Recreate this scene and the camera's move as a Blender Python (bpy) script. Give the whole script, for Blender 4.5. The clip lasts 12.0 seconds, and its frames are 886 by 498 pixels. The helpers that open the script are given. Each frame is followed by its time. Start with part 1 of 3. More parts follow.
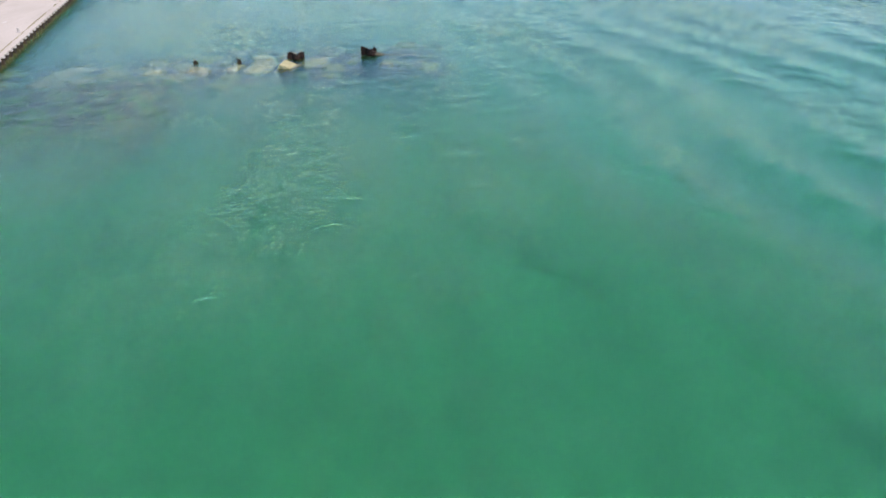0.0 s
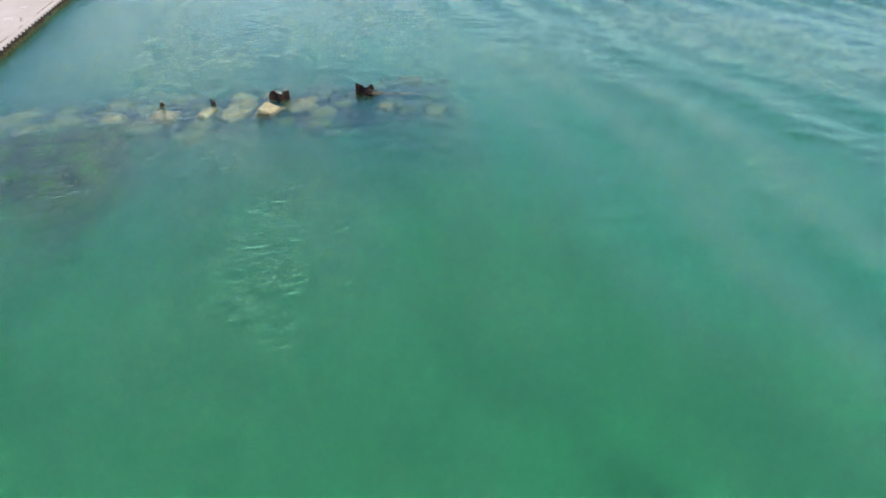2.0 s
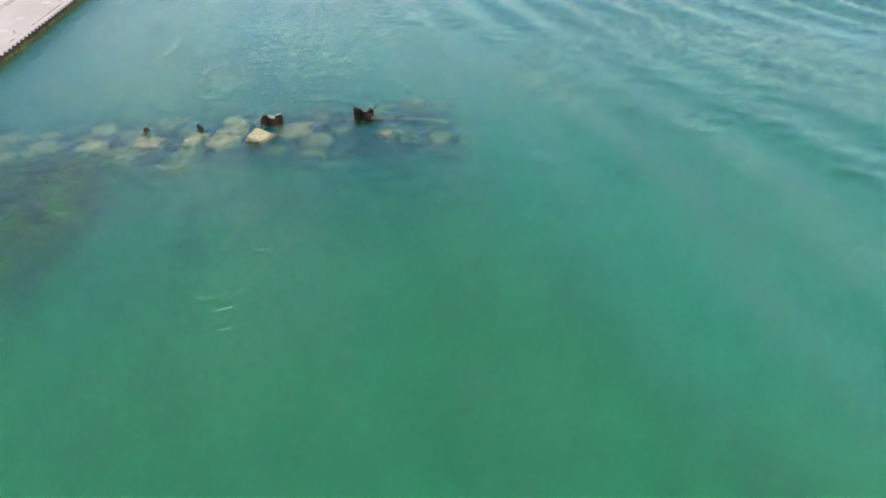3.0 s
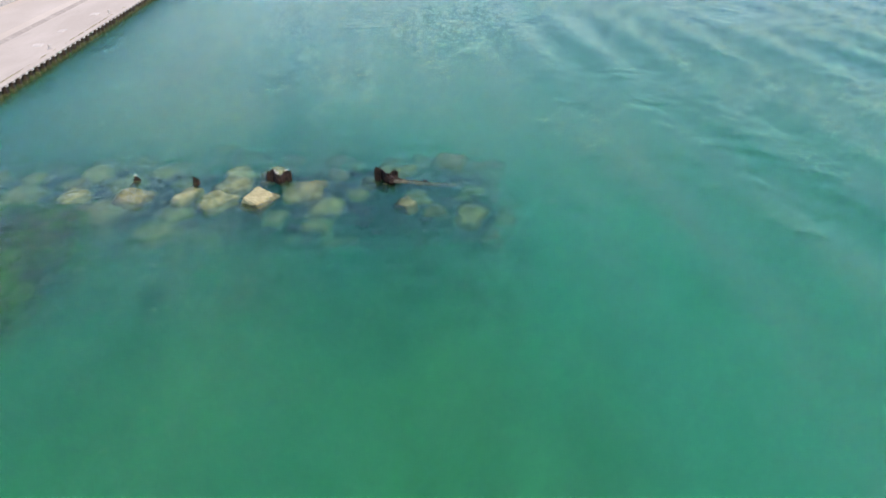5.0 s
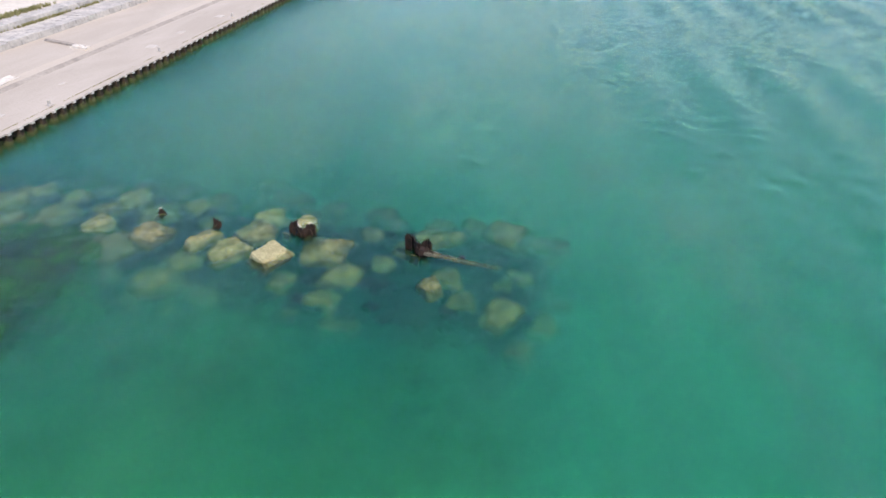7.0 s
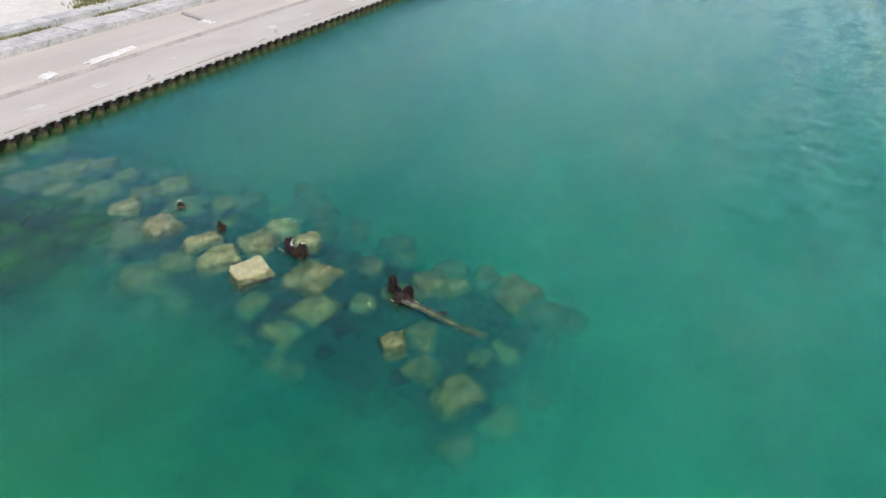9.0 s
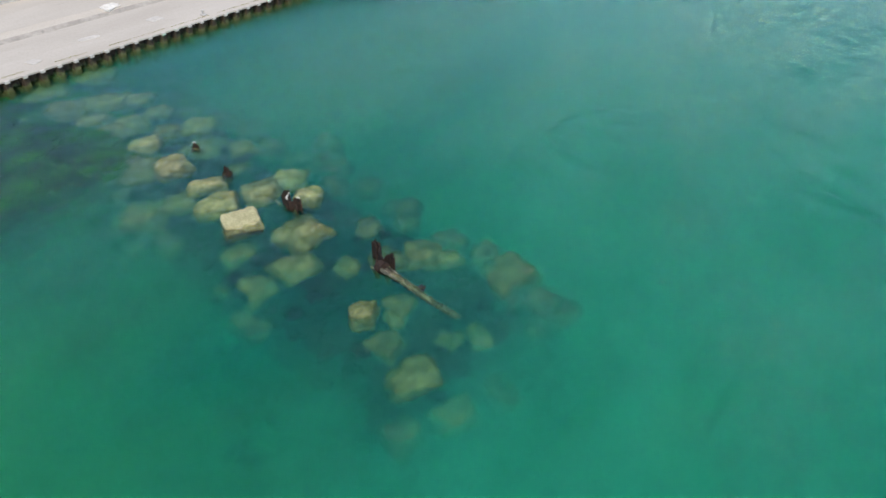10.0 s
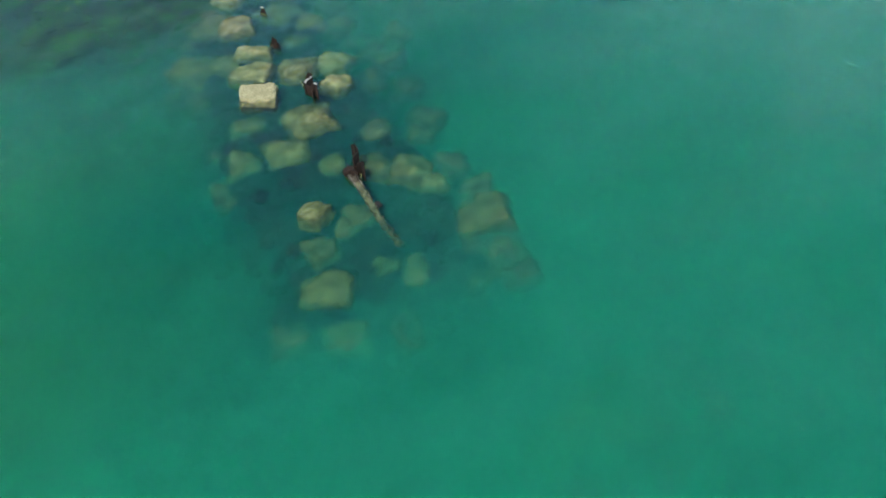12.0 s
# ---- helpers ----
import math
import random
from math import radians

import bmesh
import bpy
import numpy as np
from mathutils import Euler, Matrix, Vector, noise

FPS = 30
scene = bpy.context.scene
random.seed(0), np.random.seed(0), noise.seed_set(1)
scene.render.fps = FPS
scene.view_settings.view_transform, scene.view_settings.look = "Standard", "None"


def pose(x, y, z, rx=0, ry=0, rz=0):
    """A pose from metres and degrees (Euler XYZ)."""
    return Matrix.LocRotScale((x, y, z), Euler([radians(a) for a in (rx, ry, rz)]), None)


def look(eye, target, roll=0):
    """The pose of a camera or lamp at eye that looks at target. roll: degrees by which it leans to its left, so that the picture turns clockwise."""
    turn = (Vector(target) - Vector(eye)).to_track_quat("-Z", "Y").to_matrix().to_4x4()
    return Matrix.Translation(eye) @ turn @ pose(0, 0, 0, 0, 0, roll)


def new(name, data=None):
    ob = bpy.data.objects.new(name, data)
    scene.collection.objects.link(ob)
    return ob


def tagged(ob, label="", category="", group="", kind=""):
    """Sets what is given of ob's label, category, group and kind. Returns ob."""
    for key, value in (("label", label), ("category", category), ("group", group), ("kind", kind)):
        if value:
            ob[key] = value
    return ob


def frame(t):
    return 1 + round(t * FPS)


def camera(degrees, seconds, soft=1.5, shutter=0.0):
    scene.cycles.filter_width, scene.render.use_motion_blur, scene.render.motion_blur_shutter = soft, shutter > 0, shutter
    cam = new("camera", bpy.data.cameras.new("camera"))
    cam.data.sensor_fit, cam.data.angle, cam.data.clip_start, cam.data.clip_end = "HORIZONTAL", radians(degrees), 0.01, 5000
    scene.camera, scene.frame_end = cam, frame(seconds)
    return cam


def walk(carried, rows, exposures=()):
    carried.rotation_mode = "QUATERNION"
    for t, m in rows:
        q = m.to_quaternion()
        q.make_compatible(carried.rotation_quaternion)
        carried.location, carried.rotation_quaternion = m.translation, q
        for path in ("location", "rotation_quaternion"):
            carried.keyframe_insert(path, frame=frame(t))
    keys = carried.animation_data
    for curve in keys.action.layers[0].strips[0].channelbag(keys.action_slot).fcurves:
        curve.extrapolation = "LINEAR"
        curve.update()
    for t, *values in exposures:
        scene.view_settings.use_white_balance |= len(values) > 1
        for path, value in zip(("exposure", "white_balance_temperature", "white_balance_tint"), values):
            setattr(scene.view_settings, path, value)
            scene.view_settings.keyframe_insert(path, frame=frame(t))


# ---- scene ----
# ---------------------------------------------------------------- camera
LENS = 70.1
cam = camera(LENS, 12.0)


def eye(x, y, z, yaw, pitch, roll):
    return pose(x, y, z, 90 + pitch, 0, yaw) @ pose(0, 0, 0, 0, 0, roll)


# seconds, place, heading to the left of +y, tilt, lean
PATH = [
    (0, -1.503, -43.954, 12.430, -15.52, -32.21, -0.01),
    (0.5, -0.916, -41.898, 12.604, -15.42, -32.31, -0.03),
    (1, -0.308, -39.904, 12.770, -15.12, -32.51, -0.05),
    (1.5, 0.357, -38.035, 12.920, -14.89, -32.70, -0.25),
    (2, 1.066, -36.264, 13.051, -14.03, -32.79, -0.39),
    (2.5, 1.856, -34.566, 13.162, -13.09, -32.79, -0.41),
    (3, 2.699, -32.876, 13.257, -12.23, -32.76, -0.66),
    (5, 6.027, -25.849, 13.401, -5.00, -32.13, 0.04),
    (5.5, 7.102, -24.209, 13.507, -2.99, -32.08, 0.19),
    (6, 8.188, -22.579, 13.659, -0.43, -32.29, 0.03),
    (6.5, 9.295, -21.035, 13.763, 3.90, -32.12, 0.54),
    (7, 10.370, -19.687, 13.892, 9.43, -32.09, 0.53),
    (9, 15.438, -13.789, 14.296, 26.82, -33.67, 0.79),
    (9.5, 16.595, -12.199, 14.082, 31.66, -35.52, 1.36),
    (10, 17.720, -10.424, 14.015, 36.97, -38.14, 0.52),
    (10.5, 18.771, -8.709, 14.024, 42.43, -40.61, 0.56),
    (11, 19.764, -7.079, 14.078, 47.93, -43.04, 0.47),
    (11.5, 20.645, -5.362, 14.065, 53.91, -45.51, 0.11),
    (12, 21.480, -3.714, 13.984, 60.15, -47.71, -0.55),
]
# seconds, stops, white balance
walk(cam, [(t, eye(*row)) for t, *row in PATH],
     [(0.0, 0.80, 6700, 18), (6.0, 0.78, 6700, 18), (9.0, 0.66, 6520, 11), (10.5, 0.60, 6470, 6), (12.0, 0.56, 6460, 3)])

# ---------------------------------------------------------------- light
scene.cycles.transparent_max_bounces = 24
SUN_HEIGHT, SUN_FROM = 60.0, 132.0  # degrees above the horizon; compass of the sun, clockwise from +y
world = bpy.data.worlds.new("sky")
scene.world = world
world.use_nodes = True
sky = world.node_tree.nodes.new("ShaderNodeTexSky")
sky.sky_type, sky.sun_disc = "NISHITA", False
sky.sun_elevation, sky.sun_rotation = radians(SUN_HEIGHT), radians(SUN_FROM)
sky.air_density, sky.dust_density, sky.ozone_density = 1.0, 0.0, 4.5
back = world.node_tree.nodes["Background"]
back.inputs["Strength"].default_value = 0.15
world.node_tree.links.new(sky.outputs["Color"], back.inputs["Color"])
sun = new("sun", bpy.data.lights.new("sun", "SUN"))
sun.data.energy, sun.data.angle, sun.data.color = 2.75, radians(2.0), (1.0, 0.94, 0.85)
away = Vector((math.sin(radians(SUN_FROM)) * math.cos(radians(SUN_HEIGHT)), math.cos(radians(SUN_FROM)) * math.cos(radians(SUN_HEIGHT)), math.sin(radians(SUN_HEIGHT))))
sun.matrix_world = look(away * 60, (0, 0, 0))


# ---------------------------------------------------------------- materials
class Nodes:
    """A small writer of node trees."""

    def __init__(self, name):
        self.mat = bpy.data.materials.new(name)
        self.mat.use_nodes = True
        self.tree = self.mat.node_tree
        self.tree.nodes.clear()
        self.out = self.add("ShaderNodeOutputMaterial")

    def add(self, kind, **values):
        node = self.tree.nodes.new(kind)
        for key, value in values.items():
            setattr(node, key, value)
        return node

    def link(self, a, b):
        self.tree.links.new(a, b)

    def place(self, scale=(1, 1, 1), turn=0.0):
        geo = self.add("ShaderNodeNewGeometry")
        m = self.add("ShaderNodeMapping")
        m.inputs["Scale"].default_value = scale
        m.inputs["Rotation"].default_value = (0, 0, radians(turn))
        self.link(geo.outputs["Position"], m.inputs["Vector"])
        return m.outputs["Vector"]

    def local(self, scale=(1, 1, 1)):
        co = self.add("ShaderNodeTexCoord")
        m = self.add("ShaderNodeMapping")
        m.inputs["Scale"].default_value = scale
        self.link(co.outputs["Object"], m.inputs["Vector"])
        return m.outputs["Vector"]

    def noise(self, vector, scale, detail=4.0, rough=0.55, warp=0.0):
        n = self.add("ShaderNodeTexNoise")
        n.inputs["Scale"].default_value, n.inputs["Detail"].default_value = scale, detail
        n.inputs["Roughness"].default_value, n.inputs["Distortion"].default_value = rough, warp
        self.link(vector, n.inputs["Vector"])
        return n.outputs["Fac"]

    def ramp(self, fac, *stops):
        r = self.add("ShaderNodeValToRGB")
        r.color_ramp.interpolation = "EASE"
        while len(r.color_ramp.elements) < len(stops):
            r.color_ramp.elements.new(0.5)
        for el, (at, col) in zip(r.color_ramp.elements, stops):
            el.position, el.color = at, (*col, 1) if len(col) == 3 else (col[0],) * 3 + (1,)
        self.link(fac, r.inputs["Fac"])
        return r.outputs["Color"]

    def mix(self, fac, a, b, blend="MIX"):
        m = self.add("ShaderNodeMix", data_type="RGBA", blend_type=blend)
        for value, slot in ((fac, "Factor"), (a, "A"), (b, "B")):
            sock = [s for s in m.inputs if s.name == slot and (s.type == "RGBA" or slot == "Factor" and s.type == "VALUE")][0]
            if isinstance(value, (int, float)):
                sock.default_value = value
            elif isinstance(value, tuple):
                sock.default_value = (*value, 1)
            else:
                self.link(value, sock)
        return [s for s in m.outputs if s.type == "RGBA"][0]

    def math(self, op, a, b):
        m = self.add("ShaderNodeMath", operation=op)
        for k, value in enumerate((a, b)):
            if isinstance(value, (int, float)):
                m.inputs[k].default_value = value
            else:
                self.link(value, m.inputs[k])
        return m.outputs[0]

    def bump(self, height, strength, distance, normal=None):
        b = self.add("ShaderNodeBump")
        b.inputs["Strength"].default_value, b.inputs["Distance"].default_value = strength, distance
        self.link(height, b.inputs["Height"])
        if normal:
            self.link(normal, b.inputs["Normal"])
        return b.outputs["Normal"]

    def finish(self, colour, rough, normal=None, metal=0.0, gloss=0.5):
        p = self.add("ShaderNodeBsdfPrincipled")
        for value, slot in ((colour, "Base Color"), (rough, "Roughness"), (metal, "Metallic")):
            if isinstance(value, (int, float)):
                p.inputs[slot].default_value = value
            elif isinstance(value, tuple):
                p.inputs[slot].default_value = (*value, 1)
            else:
                self.link(value, p.inputs[slot])
        p.inputs["Specular IOR Level"].default_value = gloss
        if normal:
            self.link(normal, p.inputs["Normal"])
        self.link(p.outputs[0], self.out.inputs["Surface"])
        return self.mat


def mottled(name, dark, light, coarse, fine, rough=0.85, relief=0.01, local=False, spots=None, gloss=0.3):
    n = Nodes(name)
    v = n.local() if local else n.place()
    a, b = n.noise(v, coarse, 5.0, 0.6, 0.3), n.noise(v, fine, 6.0, 0.65)
    colour = n.mix(n.ramp(a, (0.3, (0.0,)), (0.7, (1.0,))), dark, light)
    colour = n.mix(n.ramp(b, (0.25, (0.55,)), (0.75, (0.0,))), colour, tuple(c * 0.62 for c in dark))
    if spots:
        c = n.noise(v, coarse * 2.3, 3.0, 0.5, 0.8)
        colour = n.mix(n.ramp(c, (0.55, (0.0,)), (0.68, (0.75,))), colour, spots)
    if local:
        tone = n.add("ShaderNodeObjectInfo").outputs["Random"]
        colour = n.mix(1.0, colour, n.ramp(tone, (0.0, (0.78,)), (1.0, (1.12,))), "MULTIPLY")
    return n.finish(colour, rough, n.bump(n.math("ADD", a, n.math("MULTIPLY", b, 0.5)), 0.7, relief), gloss=gloss)


def deck_material():
    """Trowelled quay concrete: broad weathering, fine grain, stains drawn out along the quay."""
    n = Nodes("deck_concrete")
    broad, grain = n.noise(n.place((1.0, 0.30, 1.0)), 0.35, 5.0, 0.55, 0.4), n.noise(n.place(), 9.0, 5.0, 0.6)
    colour = n.mix(n.ramp(broad, (0.30, (0.0,)), (0.72, (1.0,))), (0.43, 0.36, 0.287), (0.495, 0.42, 0.342))
    colour = n.mix(n.ramp(grain, (0.25, (0.28,)), (0.60, (0.0,))), colour, (0.30, 0.25, 0.20))
    stain = n.noise(n.place((1.6, 0.22, 1.0)), 0.8, 6.0, 0.62, 0.9)
    colour = n.mix(n.ramp(stain, (0.60, (0.0,)), (0.78, (0.38,))), colour, (0.29, 0.25, 0.205))
    return n.finish(colour, 0.9, n.bump(grain, 0.5, 0.004), gloss=0.3)


concrete = deck_material()
concrete_pale = mottled("pale_patch", (0.52, 0.45, 0.375), (0.62, 0.545, 0.46), 0.8, 6.0, 0.9, 0.008)
slab_white = mottled("broken_slab", (0.60, 0.525, 0.44), (0.78, 0.70, 0.60), 1.2, 7.0, 0.9, 0.02)
concrete_grey = mottled("grey_riser", (0.33, 0.28, 0.23), (0.43, 0.37, 0.305), 0.5, 4.0, 0.9, 0.02, spots=(0.24, 0.205, 0.17))
concrete_old = mottled("parapet_concrete", (0.45, 0.40, 0.345), (0.66, 0.595, 0.51), 0.8, 4.0, 0.9, 0.03, spots=(0.27, 0.25, 0.225))
def overgrown(name, dark, light, coarse, fine, relief, slime, level):
    """Bare above the water line, slimy with algae under it, with a ragged border."""
    n = Nodes(name)
    v = n.local()
    a, b = n.noise(v, coarse, 5.0, 0.6, 0.3), n.noise(v, fine, 6.0, 0.65)
    bare = n.mix(n.ramp(a, (0.3, (0.0,)), (0.7, (1.0,))), dark, light)
    bare = n.mix(n.ramp(b, (0.25, (0.5,)), (0.70, (0.0,))), bare, tuple(c * 0.55 for c in dark))
    wet = n.mix(n.ramp(a, (0.3, (0.0,)), (0.7, (1.0,))), tuple(c * 0.3 for c in slime), slime)
    split = n.add("ShaderNodeSeparateXYZ")
    n.link(n.place(), split.inputs[0])
    depth = n.math("ADD", n.math("MULTIPLY", n.math("SUBTRACT", level, split.outputs["Z"]), 5.0), n.noise(v, 3.0, 5.0, 0.65, 0.5))
    colour = n.mix(n.ramp(depth, (0.40, (0.0,)), (0.80, (1.0,))), bare, wet)
    return n.finish(colour, 0.9, n.bump(n.math("ADD", a, n.math("MULTIPLY", b, 0.5)), 0.7, relief), gloss=0.08)


block_dry = overgrown("dry_block", (0.30, 0.262, 0.140), (0.44, 0.392, 0.215), 2.2, 14.0, 0.035, (0.17, 0.175, 0.075), 0.0)
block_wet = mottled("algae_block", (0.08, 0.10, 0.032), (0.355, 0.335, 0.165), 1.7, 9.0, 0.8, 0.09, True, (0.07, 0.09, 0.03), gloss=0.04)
# dimming with depth put into the colour: darker copies for deeper blocks
block_deep = mottled("deep_dimmed_block", (0.05, 0.075, 0.03), (0.20, 0.21, 0.10), 1.6, 9.0, 0.8, 0.04, True, (0.06, 0.08, 0.04), gloss=0.04)
block_dim = mottled("deepest_dimmed_block", (0.03, 0.045, 0.03), (0.17, 0.18, 0.10), 1.6, 9.0, 0.8, 0.04, True, (0.02, 0.03, 0.02), gloss=0.04)
rust = mottled("rust", (0.010, 0.007, 0.005), (0.068, 0.034, 0.020), 3.0, 18.0, 0.85, 0.012, True, (0.02, 0.013, 0.01))
beam_crust = overgrown("crusted_beam", (0.030, 0.024, 0.018), (0.24, 0.205, 0.150), 2.6, 12.0, 0.03, (0.15, 0.16, 0.09), 0.0)


def pile_material():
    n = Nodes("pile_steel")
    v = n.place()
    a, b = n.noise(v, 1.2, 5.0, 0.6, 0.3), n.noise(v, 9.0, 6.0, 0.65)
    colour = n.mix(n.ramp(a, (0.3, (0.0,)), (0.7, (1.0,))), (0.030, 0.019, 0.011), (0.085, 0.052, 0.027))
    colour = n.mix(n.ramp(b, (0.25, (0.5,)), (0.75, (0.0,))), colour, (0.02, 0.016, 0.012))
    split = n.add("ShaderNodeSeparateXYZ")
    n.link(v, split.inputs[0])
    growth = n.math("ADD", n.math("MULTIPLY", split.outputs["Z"], -1.6), n.math("MULTIPLY", n.noise(v, 2.5, 5.0, 0.65, 0.5), 1.6))
    colour = n.mix(n.ramp(growth, (0.52, (0.0,)), (0.95, (0.9,))), colour, n.mix(b, (0.05, 0.065, 0.02), (0.20, 0.20, 0.08)))
    return n.finish(colour, 0.8, n.bump(b, 0.7, 0.012), gloss=0.3)


weed = mottled("weeds", (0.24, 0.22, 0.075), (0.44, 0.40, 0.19), 1.5, 14.0, 0.9, 0.03)
sand = mottled("pale_sand", (0.62, 0.535, 0.43), (0.72, 0.63, 0.515), 0.2, 3.0, 0.95, 0.01)
# rubble in near-black navy: the deep shadow between blocks is in this colour
stone_shaded = mottled("shaded_stone", (0.005, 0.014, 0.022), (0.025, 0.038, 0.034), 0.7, 5.0, 0.9, 0.05, gloss=0.03)
algae = mottled("algae", (0.002, 0.018, 0.002), (0.018, 0.098, 0.006), 0.5, 3.0, 0.9, 0.06, gloss=0.02)


def seabed_material():
    n = Nodes("seabed")
    v = n.place((1, 0.6, 1), 20)
    a, b = n.noise(v, 0.13, 5.0, 0.6, 0.5), n.noise(v, 1.6, 6.0, 0.6, 0.4)
    colour = n.mix(n.ramp(a, (0.32, (0.0,)), (0.66, (1.0,))), (0.05, 0.20, 0.07), (0.45, 0.50, 0.25))
    colour = n.mix(n.ramp(b, (0.4, (0.6,)), (0.62, (0.0,))), colour, (0.05, 0.15, 0.05))
    return n.finish(colour, 0.95, n.bump(b, 0.5, 0.05), gloss=0.1)


def murk_material(name, share, tint):
    """Haze of silty water, put into a thin sheet that is part see-through and part matt."""
    n = Nodes(name)
    v = n.place((1.0, 0.45, 1.0), 28)
    cloud = n.noise(v, 0.09, 6.0, 0.62, 0.8)
    colour = n.mix(n.ramp(cloud, (0.3, (0.0,)), (0.7, (1.0,))), tint, tuple(c * k for c, k in zip(tint, (4.0, 1.24, 0.98))))
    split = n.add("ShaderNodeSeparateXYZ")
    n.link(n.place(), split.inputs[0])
    # by position, the tint turns greener to the south and paler to the east
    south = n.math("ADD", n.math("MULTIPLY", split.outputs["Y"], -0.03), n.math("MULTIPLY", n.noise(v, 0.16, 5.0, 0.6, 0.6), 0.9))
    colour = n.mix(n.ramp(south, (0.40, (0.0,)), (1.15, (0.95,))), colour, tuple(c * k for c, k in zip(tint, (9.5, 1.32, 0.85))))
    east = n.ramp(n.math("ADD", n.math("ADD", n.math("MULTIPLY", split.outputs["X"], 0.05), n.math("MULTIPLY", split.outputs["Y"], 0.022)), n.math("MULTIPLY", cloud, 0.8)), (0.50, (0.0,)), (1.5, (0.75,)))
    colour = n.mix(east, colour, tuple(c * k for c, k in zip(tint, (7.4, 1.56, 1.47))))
    # silt mottling and ripple-scattered light cells, both painted into the tint
    ripple_light = n.noise(n.place((1.0, 2.1, 1.0), 14), 1.1, 4.0, 0.6, 1.2)
    colour = n.mix(1.0, colour, n.ramp(ripple_light, (0.42, (0.78, 0.82, 0.83)), (0.60, (1.18, 1.16, 1.13))), "MULTIPLY")
    matt = n.add("ShaderNodeBsdfDiffuse")
    n.link(colour, matt.inputs["Color"])
    clear = n.add("ShaderNodeBsdfTransparent")
    clear.inputs["Color"].default_value = (0.90, 0.972, 0.942, 1)
    both = n.add("ShaderNodeMixShader")
    fac = n.math("MULTIPLY", n.ramp(n.noise(v, 0.35, 4.0, 0.6, 0.5), (0.3, (0.55,)), (0.7, (1.35,))), share)
    n.link(fac, both.inputs[0])
    n.link(clear.outputs[0], both.inputs[1])
    n.link(matt.outputs[0], both.inputs[2])
    n.link(both.outputs[0], n.out.inputs["Surface"])
    return n.mat


def water_material():
    """Wind-rippled water: the sky on top, the silt and the blocks through it."""
    n = Nodes("water_surface")
    v = n.place((1.0, 1.5, 1.0), 12)
    ripples = n.math("ADD", n.noise(v, 1.8, 4.0, 0.62, 0.7), n.math("MULTIPLY", n.noise(v, 5.0, 3.0, 0.6, 0.5), 0.45))
    gusts = n.ramp(n.noise(n.place((1, 0.45, 1), 25), 0.075, 4.0, 0.55, 0.6), (0.34, (0.45,)), (0.68, (1.15,)))
    height = n.math("MULTIPLY", ripples, gusts)
    clear = n.add("ShaderNodeBsdfRefraction")
    clear.inputs["IOR"].default_value, clear.inputs["Roughness"].default_value = 1.33, 0.0
    n.link(n.bump(height, 1.0, 0.08), clear.inputs["Normal"])
    gloss = n.add("ShaderNodeBsdfGlossy")
    gloss.inputs["Roughness"].default_value = 0.10
    edge = n.add("ShaderNodeFresnel")
    edge.inputs["IOR"].default_value = 1.44
    shine = n.bump(height, 1.0, 0.079)
    for node in (gloss, edge):
        n.link(shine, node.inputs["Normal"])
    both = n.add("ShaderNodeMixShader")
    n.link(edge.outputs[0], both.inputs[0])
    n.link(clear.outputs[0], both.inputs[1])
    n.link(gloss.outputs[0], both.inputs[2])
    n.link(both.outputs[0], n.out.inputs["Surface"])
    return n.mat


# ---------------------------------------------------------------- mesh helpers
def mesh_of(name, bm, material, smooth=False):
    me = bpy.data.meshes.new(name)
    bm.to_mesh(me)
    bm.free()
    me.materials.append(material)
    if smooth:
        me.polygons.foreach_set("use_smooth", [True] * len(me.polygons))
    return me


def part(name, bm, material, parent, label="", smooth=False):
    ob = new(name, mesh_of(name, bm, material, smooth))
    ob.parent = parent
    return tagged(ob, label)


def sheet(name, xs, ys, height, material):
    """A ground or water sheet over a grid of lines, raised by height(X, Y)."""
    gx, gy = np.meshgrid(xs, ys)
    gz = height(gx, gy)
    me = bpy.data.meshes.new(name)
    cols, rows = len(xs), len(ys)
    me.vertices.add(cols * rows)
    me.vertices.foreach_set("co", np.stack([gx, gy, gz], -1).astype(np.float32).ravel())
    i = (np.arange(rows - 1)[:, None] * cols + np.arange(cols - 1)[None]).ravel()
    quads = np.stack([i, i + 1, i + cols + 1, i + cols], 1)
    me.loops.add(quads.size)
    me.polygons.add(len(quads))
    me.loops.foreach_set("vertex_index", quads.ravel().astype(np.int32))
    me.polygons.foreach_set("loop_start", np.arange(0, quads.size, 4, dtype=np.int32))
    me.polygons.foreach_set("use_smooth", np.ones(len(quads), dtype=bool))
    me.update(calc_edges=True)
    me.validate()
    me.materials.append(material)
    return new(name, me)


def lines(lo, hi, step, far_lo, far_hi):
    """Grid lines, even from lo to hi and ever wider apart out to the far ends."""
    inner = np.arange(lo, hi + step / 2, step)
    grow = np.cumsum(step * 1.35 ** np.arange(1, 60))
    left, right = lo - grow, hi + grow
    return np.r_[far_lo, left[left > far_lo][::-1], inner, right[right < far_hi], far_hi]


def ripple(gx, gy, seed, count, shortest, longest, size, heading, spread):
    """A sum of waves: heading in degrees is the way they run."""
    rng = np.random.RandomState(seed)
    z = np.zeros_like(gx)
    for k in range(count):
        length = shortest * (longest / shortest) ** rng.rand()
        a = radians(heading + spread * rng.randn())
        z += size * length / longest * np.sin(2 * np.pi / length * (gx * math.cos(a) + gy * math.sin(a)) + 6.28 * rng.rand())
    return z / math.sqrt(count)


def smooth_step(v, a, b):
    w = np.clip((v - a) / (b - a), 0, 1)
    return w * w * (3 - 2 * w)


# ---------------------------------------------------------------- water and seabed
EDGE = -18.35  # the quay's edge, along y


